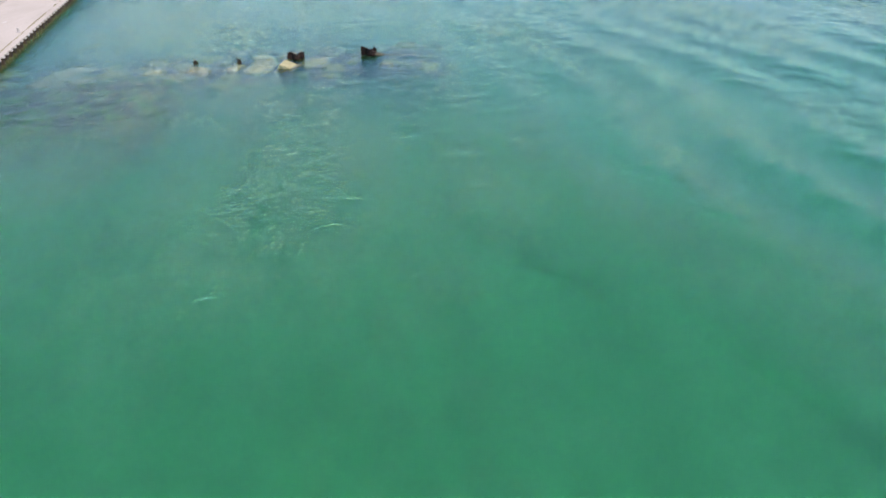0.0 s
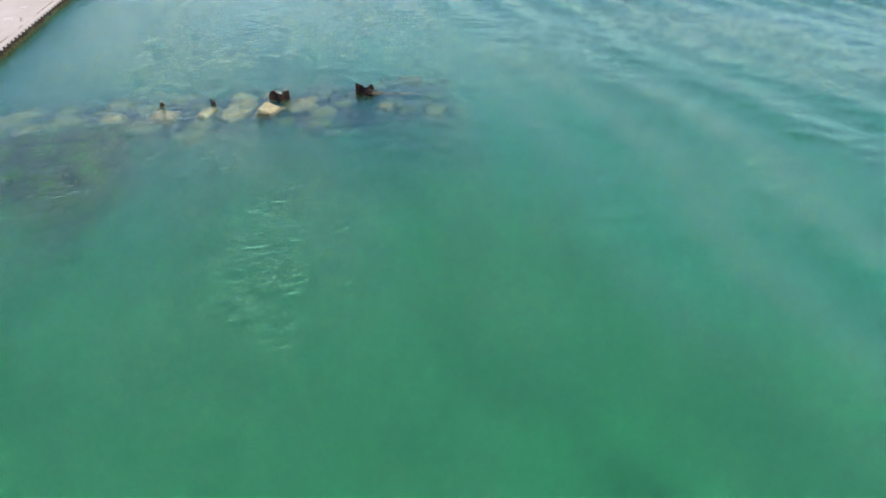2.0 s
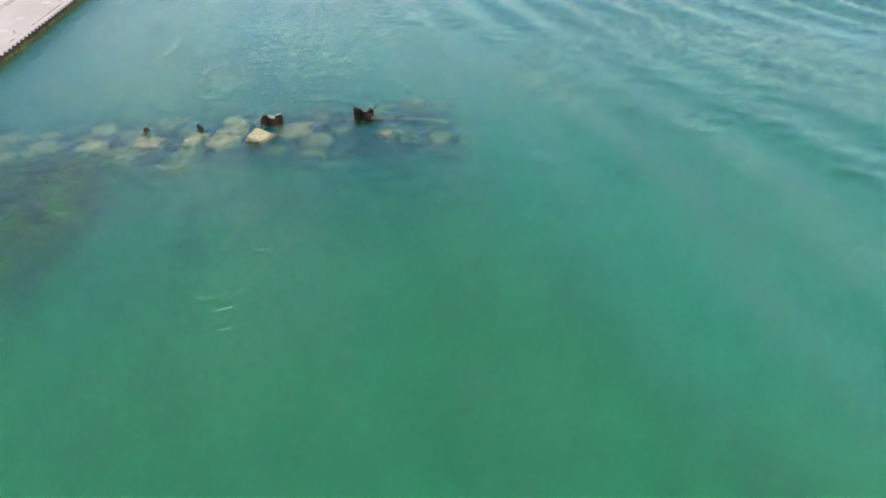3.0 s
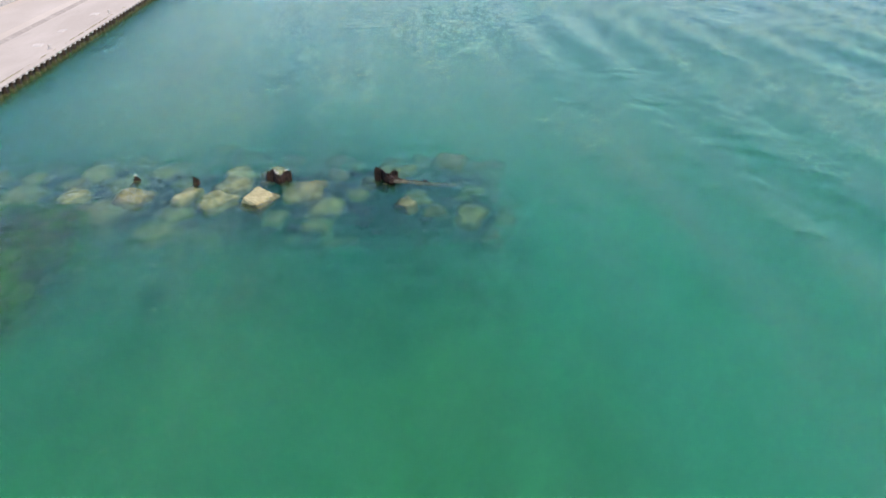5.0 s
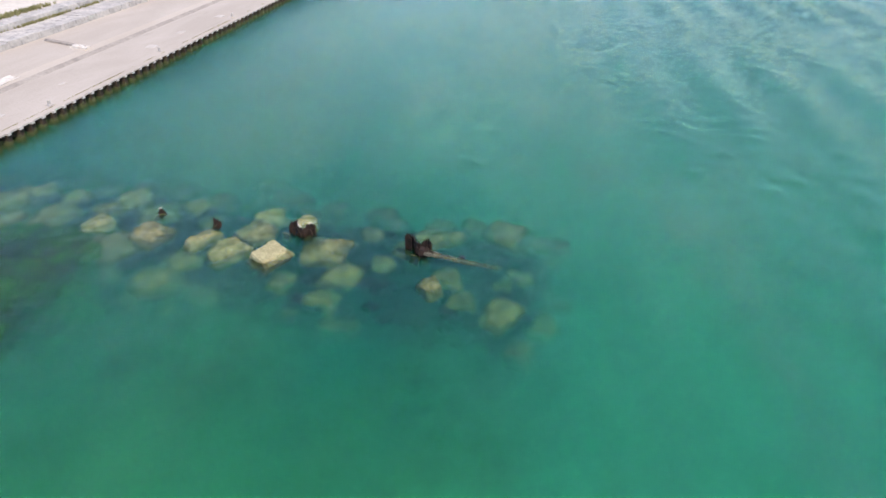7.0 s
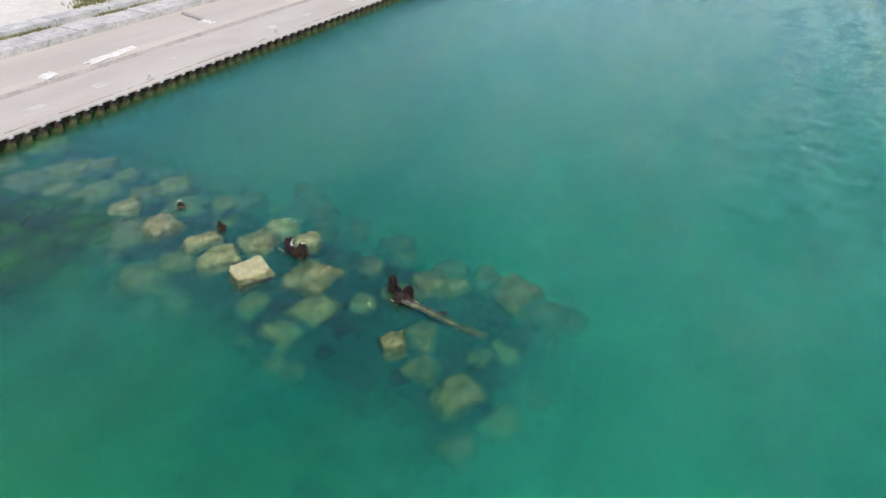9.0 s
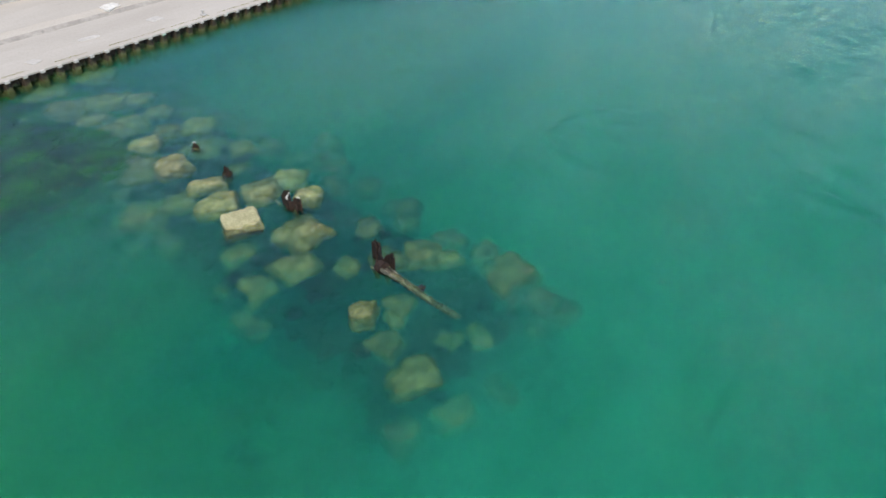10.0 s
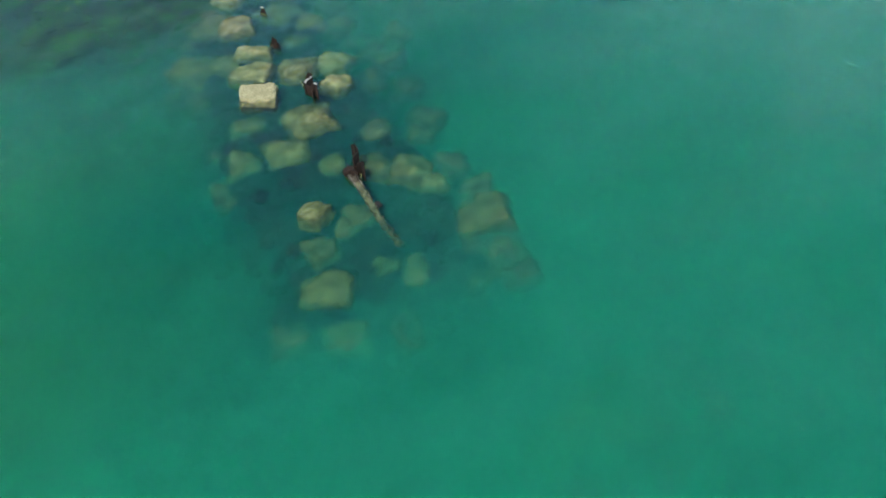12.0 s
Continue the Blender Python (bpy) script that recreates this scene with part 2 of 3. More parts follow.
def bed_height(gx, gy):
    z = -4.6 + ripple(gx, gy, 5, 14, 3.0, 24.0, 0.25, 40, 60)
    shelf = smooth_step(gx, -5.0, -8.8) * smooth_step(gy, 12.0, 5.0) * smooth_step(gy, -17.0, -6.0)
    return z + shelf * (2.75 + 1.30 * smooth_step(gy, 3.6, -0.4) + ripple(gx, gy, 9, 16, 0.8, 5.0, 0.35, 60, 50))


def wave_height(gx, gy):
    near = np.clip(1.5 - np.hypot(gx - 20, gy) / 120, 0, 1)
    swell = ripple(gx, gy, 1, 5, 4.6, 6.4, 0.100, 4, 5) * smooth_step(gx, 3, 22)
    chop = ripple(gx, gy, 4, 20, 1.0, 2.6, 0.020, 30, 45) * (0.45 + 0.55 * smooth_step(gx, 0, 26))
    wind = ripple(gx, gy, 2, 48, 0.5, 1.6, 0.016, 84, 40)
    return near * (swell + chop + wind)


def algae_height(gx, gy):
    return bed_height(gx, gy) + 0.06


seabed = tagged(sheet("ground", lines(-30, 30, 0.5, -1500, 1500), lines(-50, 50, 0.5, -1500, 1500), bed_height, seabed_material()),
                "green sandy lake bed with darker algae patches under water", "lake bed", kind="structure")
tagged(sheet("algae_bed", np.arange(-19.3, -2.4, 0.25), np.arange(-20, 14.1, 0.25), algae_height, algae), "dark olive algae carpet on the shallow lake bed", "algae", kind="structure")
water = tagged(sheet("water", lines(-19, 62, 0.25, -1500, 1500), lines(-46, 70, 0.25, -1500, 1500), wave_height, water_material()),
               "rippled clear green lake water surface", "water", kind="structure")
water.visible_shadow = False
TEAL = (0.004, 0.176, 0.138)
# stacked sheets, added to stand in for the water's haze with depth
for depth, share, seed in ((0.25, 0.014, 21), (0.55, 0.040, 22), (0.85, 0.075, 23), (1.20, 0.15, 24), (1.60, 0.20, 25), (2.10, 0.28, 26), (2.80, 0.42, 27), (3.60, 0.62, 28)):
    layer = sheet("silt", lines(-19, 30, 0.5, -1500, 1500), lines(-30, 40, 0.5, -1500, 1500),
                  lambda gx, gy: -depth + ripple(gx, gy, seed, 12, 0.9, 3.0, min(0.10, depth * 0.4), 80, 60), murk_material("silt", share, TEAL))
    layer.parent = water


# ---------------------------------------------------------------- breakwater
def mound_height(gx, gy):
    centre = np.interp(gx, [-19, -10, 0, 6, 12], [3.4, 3.0, 1.6, 1.4, 1.6])
    half = np.interp(gx, [-19, -10, 0, 6, 10, 12], [3.0, 4.2, 4.6, 5.0, 4.8, 3.2])
    across = np.abs(gy - centre) / half
    end = smooth_step(gx, 15.0, 10.5)
    low = np.abs(gy - centre + 2.4) / (half + 3.2)
    top = np.interp(gx, [-19, -4, 4, 9, 13], [1.25, 1.45, 1.55, 1.35, 1.0])
    z = -5.6 + (top * smooth_step(across, 1.15, 0.5) + 2.75 * smooth_step(low, 1.25, 0.55)) * end
    return z + ripple(gx, gy, 31, 30, 0.6, 3.0, 0.26, 20, 90)


mound = tagged(sheet("rubble_mound", np.arange(-18.3, 15.4, 0.25), np.arange(-14, 12.1, 0.25), mound_height, stone_shaded),
               "sunken rubble mound of an old breakwater, coloured dark for the shade in the gaps", "rubble mound", kind="structure")


def block(x, y, top, wide, deep, turn, rounding, material=None, label="", lean=(0, 0), high=1.0):
    """A worn concrete block, its upper face round (x, y, top)."""
    rng = random.Random(round(x * 977 + y * 131))
    bm = bmesh.new()
    bmesh.ops.create_cube(bm, size=2.0)
    bmesh.ops.subdivide_edges(bm, edges=bm.edges[:], cuts=9, use_grid_fill=True)
    power = 13 - 19 * rounding
    off = Vector((rng.uniform(0, 50), rng.uniform(0, 50), rng.uniform(0, 50)))
    skew = [rng.uniform(-1, 1) * (0.05 + 0.30 * rounding) for _ in range(4)]
    taper = rng.uniform(0.0, 0.5) * rounding
    lost = Vector((rng.choice((-1, 1)), rng.choice((-1, 1)), 1)) * rng.uniform(0.75, 1.1)  # a corner broken away
    for v in bm.verts:
        c = v.co
        r = (abs(c.x) ** power + abs(c.y) ** power + abs(c.z) ** power) ** (1 / power)
        p = c / r
        p *= 1 + (0.07 + 0.30 * rounding) * noise.fractal(p * 1.2 + off, 1.0, 2.0, 4) + 0.06 * noise.noise(p * 5 + off) + 0.03 * noise.noise(p * 11 + off)
        near = max(0.0, 1 - (p - lost).length / 0.9)
        p -= lost * near * (0.15 + 0.6 * rounding)
        shrink = 1 - taper * max(0.0, p.z)
        sx = (p.x + skew[0] * p.x * p.y + skew[1] * p.y * p.y) * shrink
        sy = (p.y + skew[2] * p.x * p.y + skew[3] * p.x * p.x) * shrink
        v.co = Vector((sx * wide / 2, sy * deep / 2, (p.z - 1) * high / 2))
    # the lower the top, the more the chosen copy is dimmed for depth
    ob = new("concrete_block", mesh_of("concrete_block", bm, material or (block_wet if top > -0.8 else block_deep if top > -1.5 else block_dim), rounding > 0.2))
    most = 9 if top > -0.4 else 17
    tilt = lean if lean != (0, 0) else (rng.uniform(-most, most), rng.uniform(-most, most))
    ob.matrix_world = pose(x, y, top, tilt[0], tilt[1], turn)
    how = "emerging at the water surface" if top > -0.1 else "just under the water" if top > -0.8 else "deeper under the green water"
    return tagged(ob, label or f"pale algae-covered concrete block {how}", "concrete block", "sunken breakwater blocks")


def stones(name, count, seed, sizes, spot, material, flat=0.7):
    """Many rough stones in one mesh; spot(rng) gives the place of one."""
    seedling = bmesh.new()
    bmesh.ops.create_icosphere(seedling, subdivisions=2, radius=1.0)
    co = np.array([v.co[:] for v in seedling.verts])
    tri = np.array([[v.index for v in f.verts] for f in seedling.faces])
    seedling.free()
    rng = np.random.RandomState(seed)
    verts, faces = [], []
    for k in range(count):
        c = np.sign(co) * np.abs(co) ** 0.7 * (1 + 0.22 * rng.randn(len(co), 1) * 0.6)
        a = rng.rand() * 6.28
        c = c * (sizes[0] + (sizes[1] - sizes[0]) * rng.rand()) * np.array([1, 0.7 + 0.5 * rng.rand(), flat])
        c = np.stack([c[:, 0] * math.cos(a) - c[:, 1] * math.sin(a), c[:, 0] * math.sin(a) + c[:, 1] * math.cos(a), c[:, 2]], 1)
        verts.append(c + np.array(spot(rng)))
        faces.append(tri + k * len(co))
    me = bpy.data.meshes.new(name)
    me.from_pydata(np.concatenate(verts).tolist(), [], np.concatenate(faces).tolist())
    me.materials.append(material)
    return new(name, me)


def on_mound(rng):
    x, y = rng.uniform(-17.5, 13.0), rng.uniform(-7.0, 8.0)
    return x, y, float(mound_height(np.array([x]), np.array([y]))[0]) - 0.12


tagged(stones("rubble_stones", 700, 41, (0.2, 0.42), on_mound, stone_shaded), "sunken rubble stones between the blocks, coloured dark for the shade in the gaps", "rubble", kind="stuff")

def on_shelf(rng):
    while True:
        x, y = rng.uniform(-18.0, -4.0), rng.uniform(-9.0, 9.0)
        if noise.noise(Vector((x * 0.35 + y * 0.1, y * 0.6, 2.0))) > 0.02:
            return x, y, float(bed_height(np.array([x]), np.array([y]))[0])


tagged(stones("algae_clumps", 520, 43, (0.25, 0.7), on_shelf, algae, 0.25), "dark green algae clumps on the shallow lake bed", "algae", kind="stuff")

block(0.00, 0.47, 0.09, 1.38, 1.24, 66, 0.06, block_dry, "dry sand-coloured concrete block tilted above the water", (21, 2), 1.1)
block(1.55, 1.67, -0.55, 1.87, 1.97, 88, 0.35)
block(0.49, -0.16, -1.12, 1.32, 1.26, 65, 0.40)
block(3.02, 0.30, -0.81, 1.60, 1.60, 80, 0.38)
block(2.75, -1.01, -1.08, 1.29, 1.39, 68, 0.40)
block(6.55, -0.03, -0.36, 0.86, 0.93, 35, 0.25)
block(7.14, 1.51, -1.12, 1.09, 1.16, 80, 0.40)
block(5.18, 2.98, -0.94, 1.43, 1.55, 70, 0.40)
block(6.05, 3.92, -0.88, 1.45, 1.45, 48, 0.34)
block(6.08, 5.69, -1.60, 1.24, 1.31, 75, 0.40)
block(8.93, 4.89, -1.00, 1.75, 1.72, 66, 0.25)
block(10.72, 5.00, -1.60, 1.40, 1.36, -90, 0.40)
block(9.92, 4.33, -1.60, 1.22, 1.25, 70, 0.40)
block(7.81, -0.40, -0.98, 1.18, 1.16, -90, 0.40)
block(9.42, -0.90, -1.01, 1.61, 1.31, 60, 0.30)
block(9.30, 1.22, -1.31, 0.87, 0.88, -90, 0.45)
block(9.96, 1.76, -1.45, 0.97, 1.05, 80, 0.45)
block(11.11, -1.11, -1.47, 1.30, 0.98, 60, 0.35)
block(10.21, -2.34, -1.60, 1.13, 1.03, 72, 0.40)
block(3.75, -1.66, -1.60, 2.15, 1.74, 74, 0.45)
block(7.38, 0.86, -1.12, 0.90, 0.97, 60, 0.50)
block(4.18, 1.63, -1.12, 1.03, 1.11, 80, 0.45)
block(3.91, 5.43, -1.60, 0.99, 1.03, 68, 0.40)
block(6.79, 4.42, -1.12, 1.01, 1.09, 85, 0.45)
block(-14.84, 3.13, -0.82, 2.44, 2.17, 45, 0.45)
block(-13.69, 4.54, -0.82, 1.33, 1.44, 47, 0.40)
block(-11.61, 2.84, -0.82, 1.75, 1.89, 57, 0.40)
block(-11.86, 4.34, -0.82, 1.25, 1.35, 37, 0.45)
block(-13.59, 1.97, -0.82, 1.53, 1.66, 52, 0.45)
block(-11.59, 1.47, -0.82, 1.99, 2.11, 52, 0.45)
block(-9.10, 2.04, -0.45, 1.31, 1.36, 45, 0.35)
block(-6.04, 1.51, -0.11, 1.46, 1.58, 72, 0.42)
block(-7.13, 0.67, -0.85, 2.16, 1.90, 52, 0.45)
block(-6.88, 3.91, -1.12, 1.77, 1.91, 42, 0.45)
block(-7.08, 6.54, -1.60, 1.68, 1.82, 49, 0.40)
block(-9.12, 6.24, -1.60, 1.54, 1.66, 57, 0.45)
block(-11.14, 5.59, -1.60, 1.70, 1.84, 47, 0.45)
block(-5.60, 4.77, -1.12, 1.34, 1.44, 57, 0.45)
block(-8.86, 4.69, -0.82, 1.47, 1.59, 47, 0.45)
block(-3.66, 1.49, -0.18, 1.55, 0.72, 62, 0.26)
block(-2.37, 0.92, -0.37, 1.64, 1.55, 47, 0.35)
block(-1.77, 2.66, -0.41, 1.62, 1.75, 62, 0.50)
block(-1.56, 4.18, -0.79, 1.51, 1.63, 37, 0.35)
block(0.19, 3.72, -0.27, 1.16, 1.08, 29, 0.35)
block(-4.38, -0.93, -1.12, 2.02, 2.06, 49, 0.40)
block(-3.97, 0.64, -1.12, 1.69, 1.82, 47, 0.50)
block(-18.65, 4.95, -1.00, 2.09, 2.26, 57, 0.45)
block(-7.39, 3.35, -1.12, 1.12, 1.21, 49, 0.45)
block(-3.10, 8.19, -1.60, 1.38, 1.49, 47, 0.50)
block(-15.33, 1.44, -0.82, 2.25, 2.41, 47, 0.50)
block(-18.43, 2.12, -1.00, 2.42, 2.58, 47, 0.50)
block(-5.12, 6.06, -1.60, 1.57, 1.69, 47, 0.50)
block(-9.71, 3.68, -0.82, 1.39, 1.50, 57, 0.50)
block(-2.19, 6.22, -1.60, 1.30, 1.36, 47, 0.50)
block(-4.22, 3.38, -1.12, 1.09, 1.18, 37, 0.50)
block(-8.90, 0.63, -0.82, 1.85, 1.82, 52, 0.50)
# dark spots of the heap, in the copy most dimmed for depth
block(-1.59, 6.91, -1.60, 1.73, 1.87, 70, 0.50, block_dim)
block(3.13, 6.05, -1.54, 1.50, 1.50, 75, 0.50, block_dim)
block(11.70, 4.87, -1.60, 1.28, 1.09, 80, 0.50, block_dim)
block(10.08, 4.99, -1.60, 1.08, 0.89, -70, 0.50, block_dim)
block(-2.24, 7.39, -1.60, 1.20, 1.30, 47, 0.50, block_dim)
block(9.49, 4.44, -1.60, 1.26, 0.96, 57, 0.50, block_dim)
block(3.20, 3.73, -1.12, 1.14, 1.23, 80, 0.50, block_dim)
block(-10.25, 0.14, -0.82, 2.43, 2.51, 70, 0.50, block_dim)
# deeper blocks that fill the heap between the named ones
laid = [o.location.xy.copy() for o in scene.objects if o.name.startswith("concrete_block")]
heap = random.Random(12)
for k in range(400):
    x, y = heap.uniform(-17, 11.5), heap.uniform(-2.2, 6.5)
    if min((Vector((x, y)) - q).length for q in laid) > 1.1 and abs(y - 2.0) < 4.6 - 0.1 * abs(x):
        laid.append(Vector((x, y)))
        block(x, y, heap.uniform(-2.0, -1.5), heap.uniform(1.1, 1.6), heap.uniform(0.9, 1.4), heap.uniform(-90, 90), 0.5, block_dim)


def box(bm, x0, x1, y0, y1, z0, z1):
    vs = [bm.verts.new((x, y, z)) for z in (z0, z1) for x, y in ((x0, y0), (x1, y0), (x1, y1), (x0, y1))]
    for q in ((3, 2, 1, 0), (4, 5, 6, 7), (0, 1, 5, 4), (1, 2, 6, 5), (2, 3, 7, 6), (3, 0, 4, 7)):
        bm.faces.new([vs[k] for k in q])


def ribbon(points, thick, bottom, tops, torn=0.0):
    """A bent upright plate along points, with an uneven upper edge."""
    if torn:
        rng = random.Random(round(points[0][0] * 700 + points[-1][1] * 90 + len(points)))
        steps = [k / 4 for k in range(4 * len(points) - 3)]
        xs, ys = ([float(np.interp(q, range(len(points)), [p[c] for p in points])) for q in steps] for c in (0, 1))
        tops = [float(np.interp(q, range(len(points)), tops)) + torn * (rng.uniform(-1.0, 0.6) if rng.random() < 0.6 else rng.uniform(-2.2, 0.2)) for q in steps]
        points = list(zip(xs, [v + rng.uniform(-0.012, 0.012) for v in ys]))
    bm = bmesh.new()
    rows = []
    for k, (x, y) in enumerate(points):
        a = Vector(points[max(k - 1, 0)])
        b = Vector(points[min(k + 1, len(points) - 1)])
        d = (b - a).normalized()
        n = Vector((-d.y, d.x)) * thick / 2
        rows.append([bm.verts.new((x + s * n.x, y + s * n.y, z)) for s, z in ((-1, bottom), (1, bottom), (1, tops[k]), (-1, tops[k]))])
    for r, s in zip(rows, rows[1:]):
        for k in range(4):
            bm.faces.new((r[k], s[k], s[(k + 1) % 4], r[(k + 1) % 4]))
    bm.faces.new(rows[0])
    bm.faces.new(rows[-1][::-1])
    bmesh.ops.recalc_face_normals(bm, faces=bm.faces[:])
    return bm


def stub(x, y, turn, label, shapes, legs=(), crust=()):
    """Broken sheet piles of the old breakwater; each shape is points and heights."""
    base = new("broken_sheet_pile")
    base.matrix_world = pose(x, y, 0, 0, 0, turn)
    for points, tops in shapes:
        part("plate", ribbon(points, 0.045, -0.35, [z * 0.82 for z in tops], 0.085), rust, base)
    for px, py, wide, top, lean in legs:
        bm = ribbon([(-wide / 2, 0.03), (-wide / 6, 0.0), (wide / 6, 0.02), (wide / 2, -0.03)], 0.06, -1.5, [top - 0.12, top - 0.07, top - 0.10, top - 0.16])
        leg = part("leg", bm, block_deep, base, "silt-crusted leg under water")
        leg.matrix_local = pose(px, py, 0, lean, lean * 0.6, 0)
    for points, z in crust:
        bm = ribbon(points, 0.052, z - 0.04, [z + 0.012] * len(points), 0.015)
        part("droppings", bm, concrete_old, base, "white crust of bird droppings")
    return tagged(base, label, "sheet pile remnant", "steel remnants")


stub(0.53, 2.42, -5, "black rusted ragged stub of steel sheet piling above water", [
    ([(-0.60, 0.02), (-0.46, 0.17), (-0.26, 0.19), (-0.12, 0.0), (-0.02, -0.14), (0.16, -0.15), (0.28, 0.10), (0.44, 0.17), (0.60, 0.10)], [0.40, 0.54, 0.55, 0.50, 0.42, 0.42, 0.46, 0.55, 0.48]),
    ([(-0.40, -0.10), (-0.26, -0.02), (-0.10, -0.16), (0.06, -0.22)], [0.10, 0.36, 0.40, 0.16]),
    ([(0.24, -0.06), (0.36, 0.0), (0.52, -0.08)], [0.14, 0.40, 0.20])],
    [(-0.62, -0.22, 0.34, -0.06, 16), (0.30, -0.05, 0.42, -0.08, 4)],
    [([(-0.24, 0.17), (-0.19, 0.10), (-0.12, 0.0), (-0.05, -0.10), (-0.02, -0.14), (0.08, -0.145)], 0.38), ([(0.30, 0.11), (0.37, 0.145), (0.44, 0.17)], 0.43)])
stub(5.72, 1.98, -8, "dark rusted torn sheet pile stub beside a fallen beam", [
    ([(-0.58, 0.04), (-0.48, 0.16), (-0.34, 0.18), (-0.22, 0.14), (-0.10, -0.04), (0.02, -0.10), (0.14, -0.08)], [0.70, 0.76, 0.68, 0.62, 0.56, 0.50, 0.44]),
    ([(0.14, -0.10), (0.24, 0.10), (0.38, 0.16), (0.54, 0.12)], [0.44, 0.48, 0.60, 0.50]),
    ([(0.02, -0.30), (0.20, -0.34), (0.40, -0.28), (0.52, -0.10)], [0.30, 0.44, 0.38, 0.30]),
    ([(-0.50, 0.06), (-0.40, 0.10), (-0.30, 0.04)], [0.72, 0.66, 0.5])],
    [(0.05, -0.45, 0.38, -0.06, 12), (0.25, 0.05, 0.3, -0.08, -4), (-0.35, 0.1, 0.4, -0.05, 3)])
stub(-3.36, 2.40, 55, "thin rusted pile tip leaning out of the water", [([(-0.20, -0.04), (-0.08, 0.06), (0.05, 0.07), (0.18, -0.02)], [0.16, 0.40, 0.34, 0.14]), ([(-0.10, -0.06), (0.04, -0.09), (0.14, -0.06)], [0.12, 0.26, 0.10])], [(0.0, -0.10, 0.36, 0.0, 24), (0.05, 0.05, 0.30, -0.04, 10)])
stub(-6.25, 2.88, 40, "thin pile tip whitened by droppings among sunken blocks", [([(-0.16, 0), (-0.05, 0.07), (0.06, 0.06), (0.16, 0.0)], [0.10, 0.30, 0.26, 0.08])], [(0.0, -0.05, 0.34, -0.02, 22)], [([(-0.09, 0.04), (-0.03, 0.07), (0.05, 0.06)], 0.26)])


def fallen_beam(a, b, wide=0.26, high=0.18):
    """A rusted H-section lying from a to b, its edges eaten away."""
    a, b = Vector(a), Vector(b)
    base = new("steel_beam")
    base.matrix_world = Matrix.Translation(a) @ (b - a).to_track_quat("X", "Z").to_matrix().to_4x4()
    length = (b - a).length
    rng = random.Random(3)

    def strip(y0, y1, z0, z1, ragged):
        bm = bmesh.new()
        steps, rows = 60, []
        for k in range(steps + 1):
            x = length * k / steps
            bite = [(rng.uniform(0, ragged) + (0.08 if rng.random() < 0.2 else 0)) * (0.4 + k / steps) if 0 < k else 0 for _ in range(2)]
            sway = 0.03 * math.sin(x * 2.1)
            thin = 1 - 0.45 * (k / steps) ** 2
            lo, hi = y0 * thin + sway + bite[0] * 0.6, y1 * thin + sway - bite[1] * 0.6
            hi = max(hi, lo + 0.012)
            worn = [rng.uniform(-0.07, 0.02) * (1.0 if rng.random() < 0.4 else 0.3) for _ in range(2)]
            rows.append([bm.verts.new(p) for p in ((x, lo, z0), (x, hi, z0), (x, hi, z1 + worn[0]), (x, lo, z1 + worn[1]))])
        for r, s in zip(rows, rows[1:]):
            for k in range(4):
                bm.faces.new((r[k], s[k], s[(k + 1) % 4], r[(k + 1) % 4]))
        bm.faces.new(rows[0])
        bm.faces.new(rows[-1][::-1])
        bmesh.ops.recalc_face_normals(bm, faces=bm.faces[:])
        return bm

    part("web", strip(-wide / 2, wide / 2, -0.05, -0.01, 0.09), beam_crust, base)
    for side in (-1, 1):
        y = side * wide / 2
        part("flange", strip(min(y, y - side * 0.05), max(y, y - side * 0.05), -high / 2, high / 2, 0.03), beam_crust, base)
    bm = bmesh.new()
    box(bm, length * 0.46, length * 0.46 + 0.22, wide / 2, wide / 2 + 0.14, -0.05, 0.16)
    part("bracket", bm, rust, base, "short rusted bracket")
    bm = bmesh.new()
    box(bm, -0.12, 0.12, -wide * 0.7, wide * 0.7, -0.16, 0.13)
    bmesh.ops.bevel(bm, geom=bm.edges[:], offset=0.04, segments=2, affect="EDGES")
    part("end_plate", bm, rust, base, "rust-red end plate")
    return tagged(base, "fallen rusted steel beam sloping down into the water", "steel beam", "steel remnants")


fallen_beam((5.95, 1.60, 0.17), (9.25, 1.76, -0.85))

# ---------------------------------------------------------------- quay
Y0, Y1 = -80.0, 130.0
earlier = set(scene.objects)
deck = new("quay_deck")
tagged(deck, "pale weathered concrete quay deck behind steel sheet piling", "quay", kind="structure")


def profile(name, points, y0, y1, material, parent=None, label=""):
    """A strip of the quay: a cross-section of x and z run along y."""
    bm = bmesh.new()
    ends = [[bm.verts.new((x, y, z)) for x, z in points] for y in (y0, y1)]
    n = len(points)
    for k in range(n):
        bm.faces.new((ends[0][k], ends[0][(k + 1) % n], ends[1][(k + 1) % n], ends[1][k]))
    bm.faces.new(ends[0][::-1])
    bm.faces.new(ends[1])
    bmesh.ops.recalc_face_normals(bm, faces=bm.faces[:])
    return part(name, bm, material, parent, label)


profile("lower_deck", [(EDGE - 0.44, 0.80), (EDGE - 0.44, -5.5), (-23.5, -5.5), (-23.5, 0.88)], Y0, Y1, concrete, deck)
profile("coping", [(EDGE, 0.79), (EDGE, 0.70), (EDGE - 0.41, 0.70), (EDGE - 0.41, 0.815)], Y0, Y1, concrete, deck, "narrow pale concrete coping")
profile("riser", [(-23.5, 0.884), (-23.5, -3.5), (-23.86, -3.5), (-23.86, 1.03)], Y0, Y1, concrete_grey, deck, "rough dark grey sloping strip")
profile("ramp", [(-23.86, 1.034), (-23.86, -3.5), (-24.4, -3.5), (-24.4, 1.20)], Y0, Y1, concrete, deck)
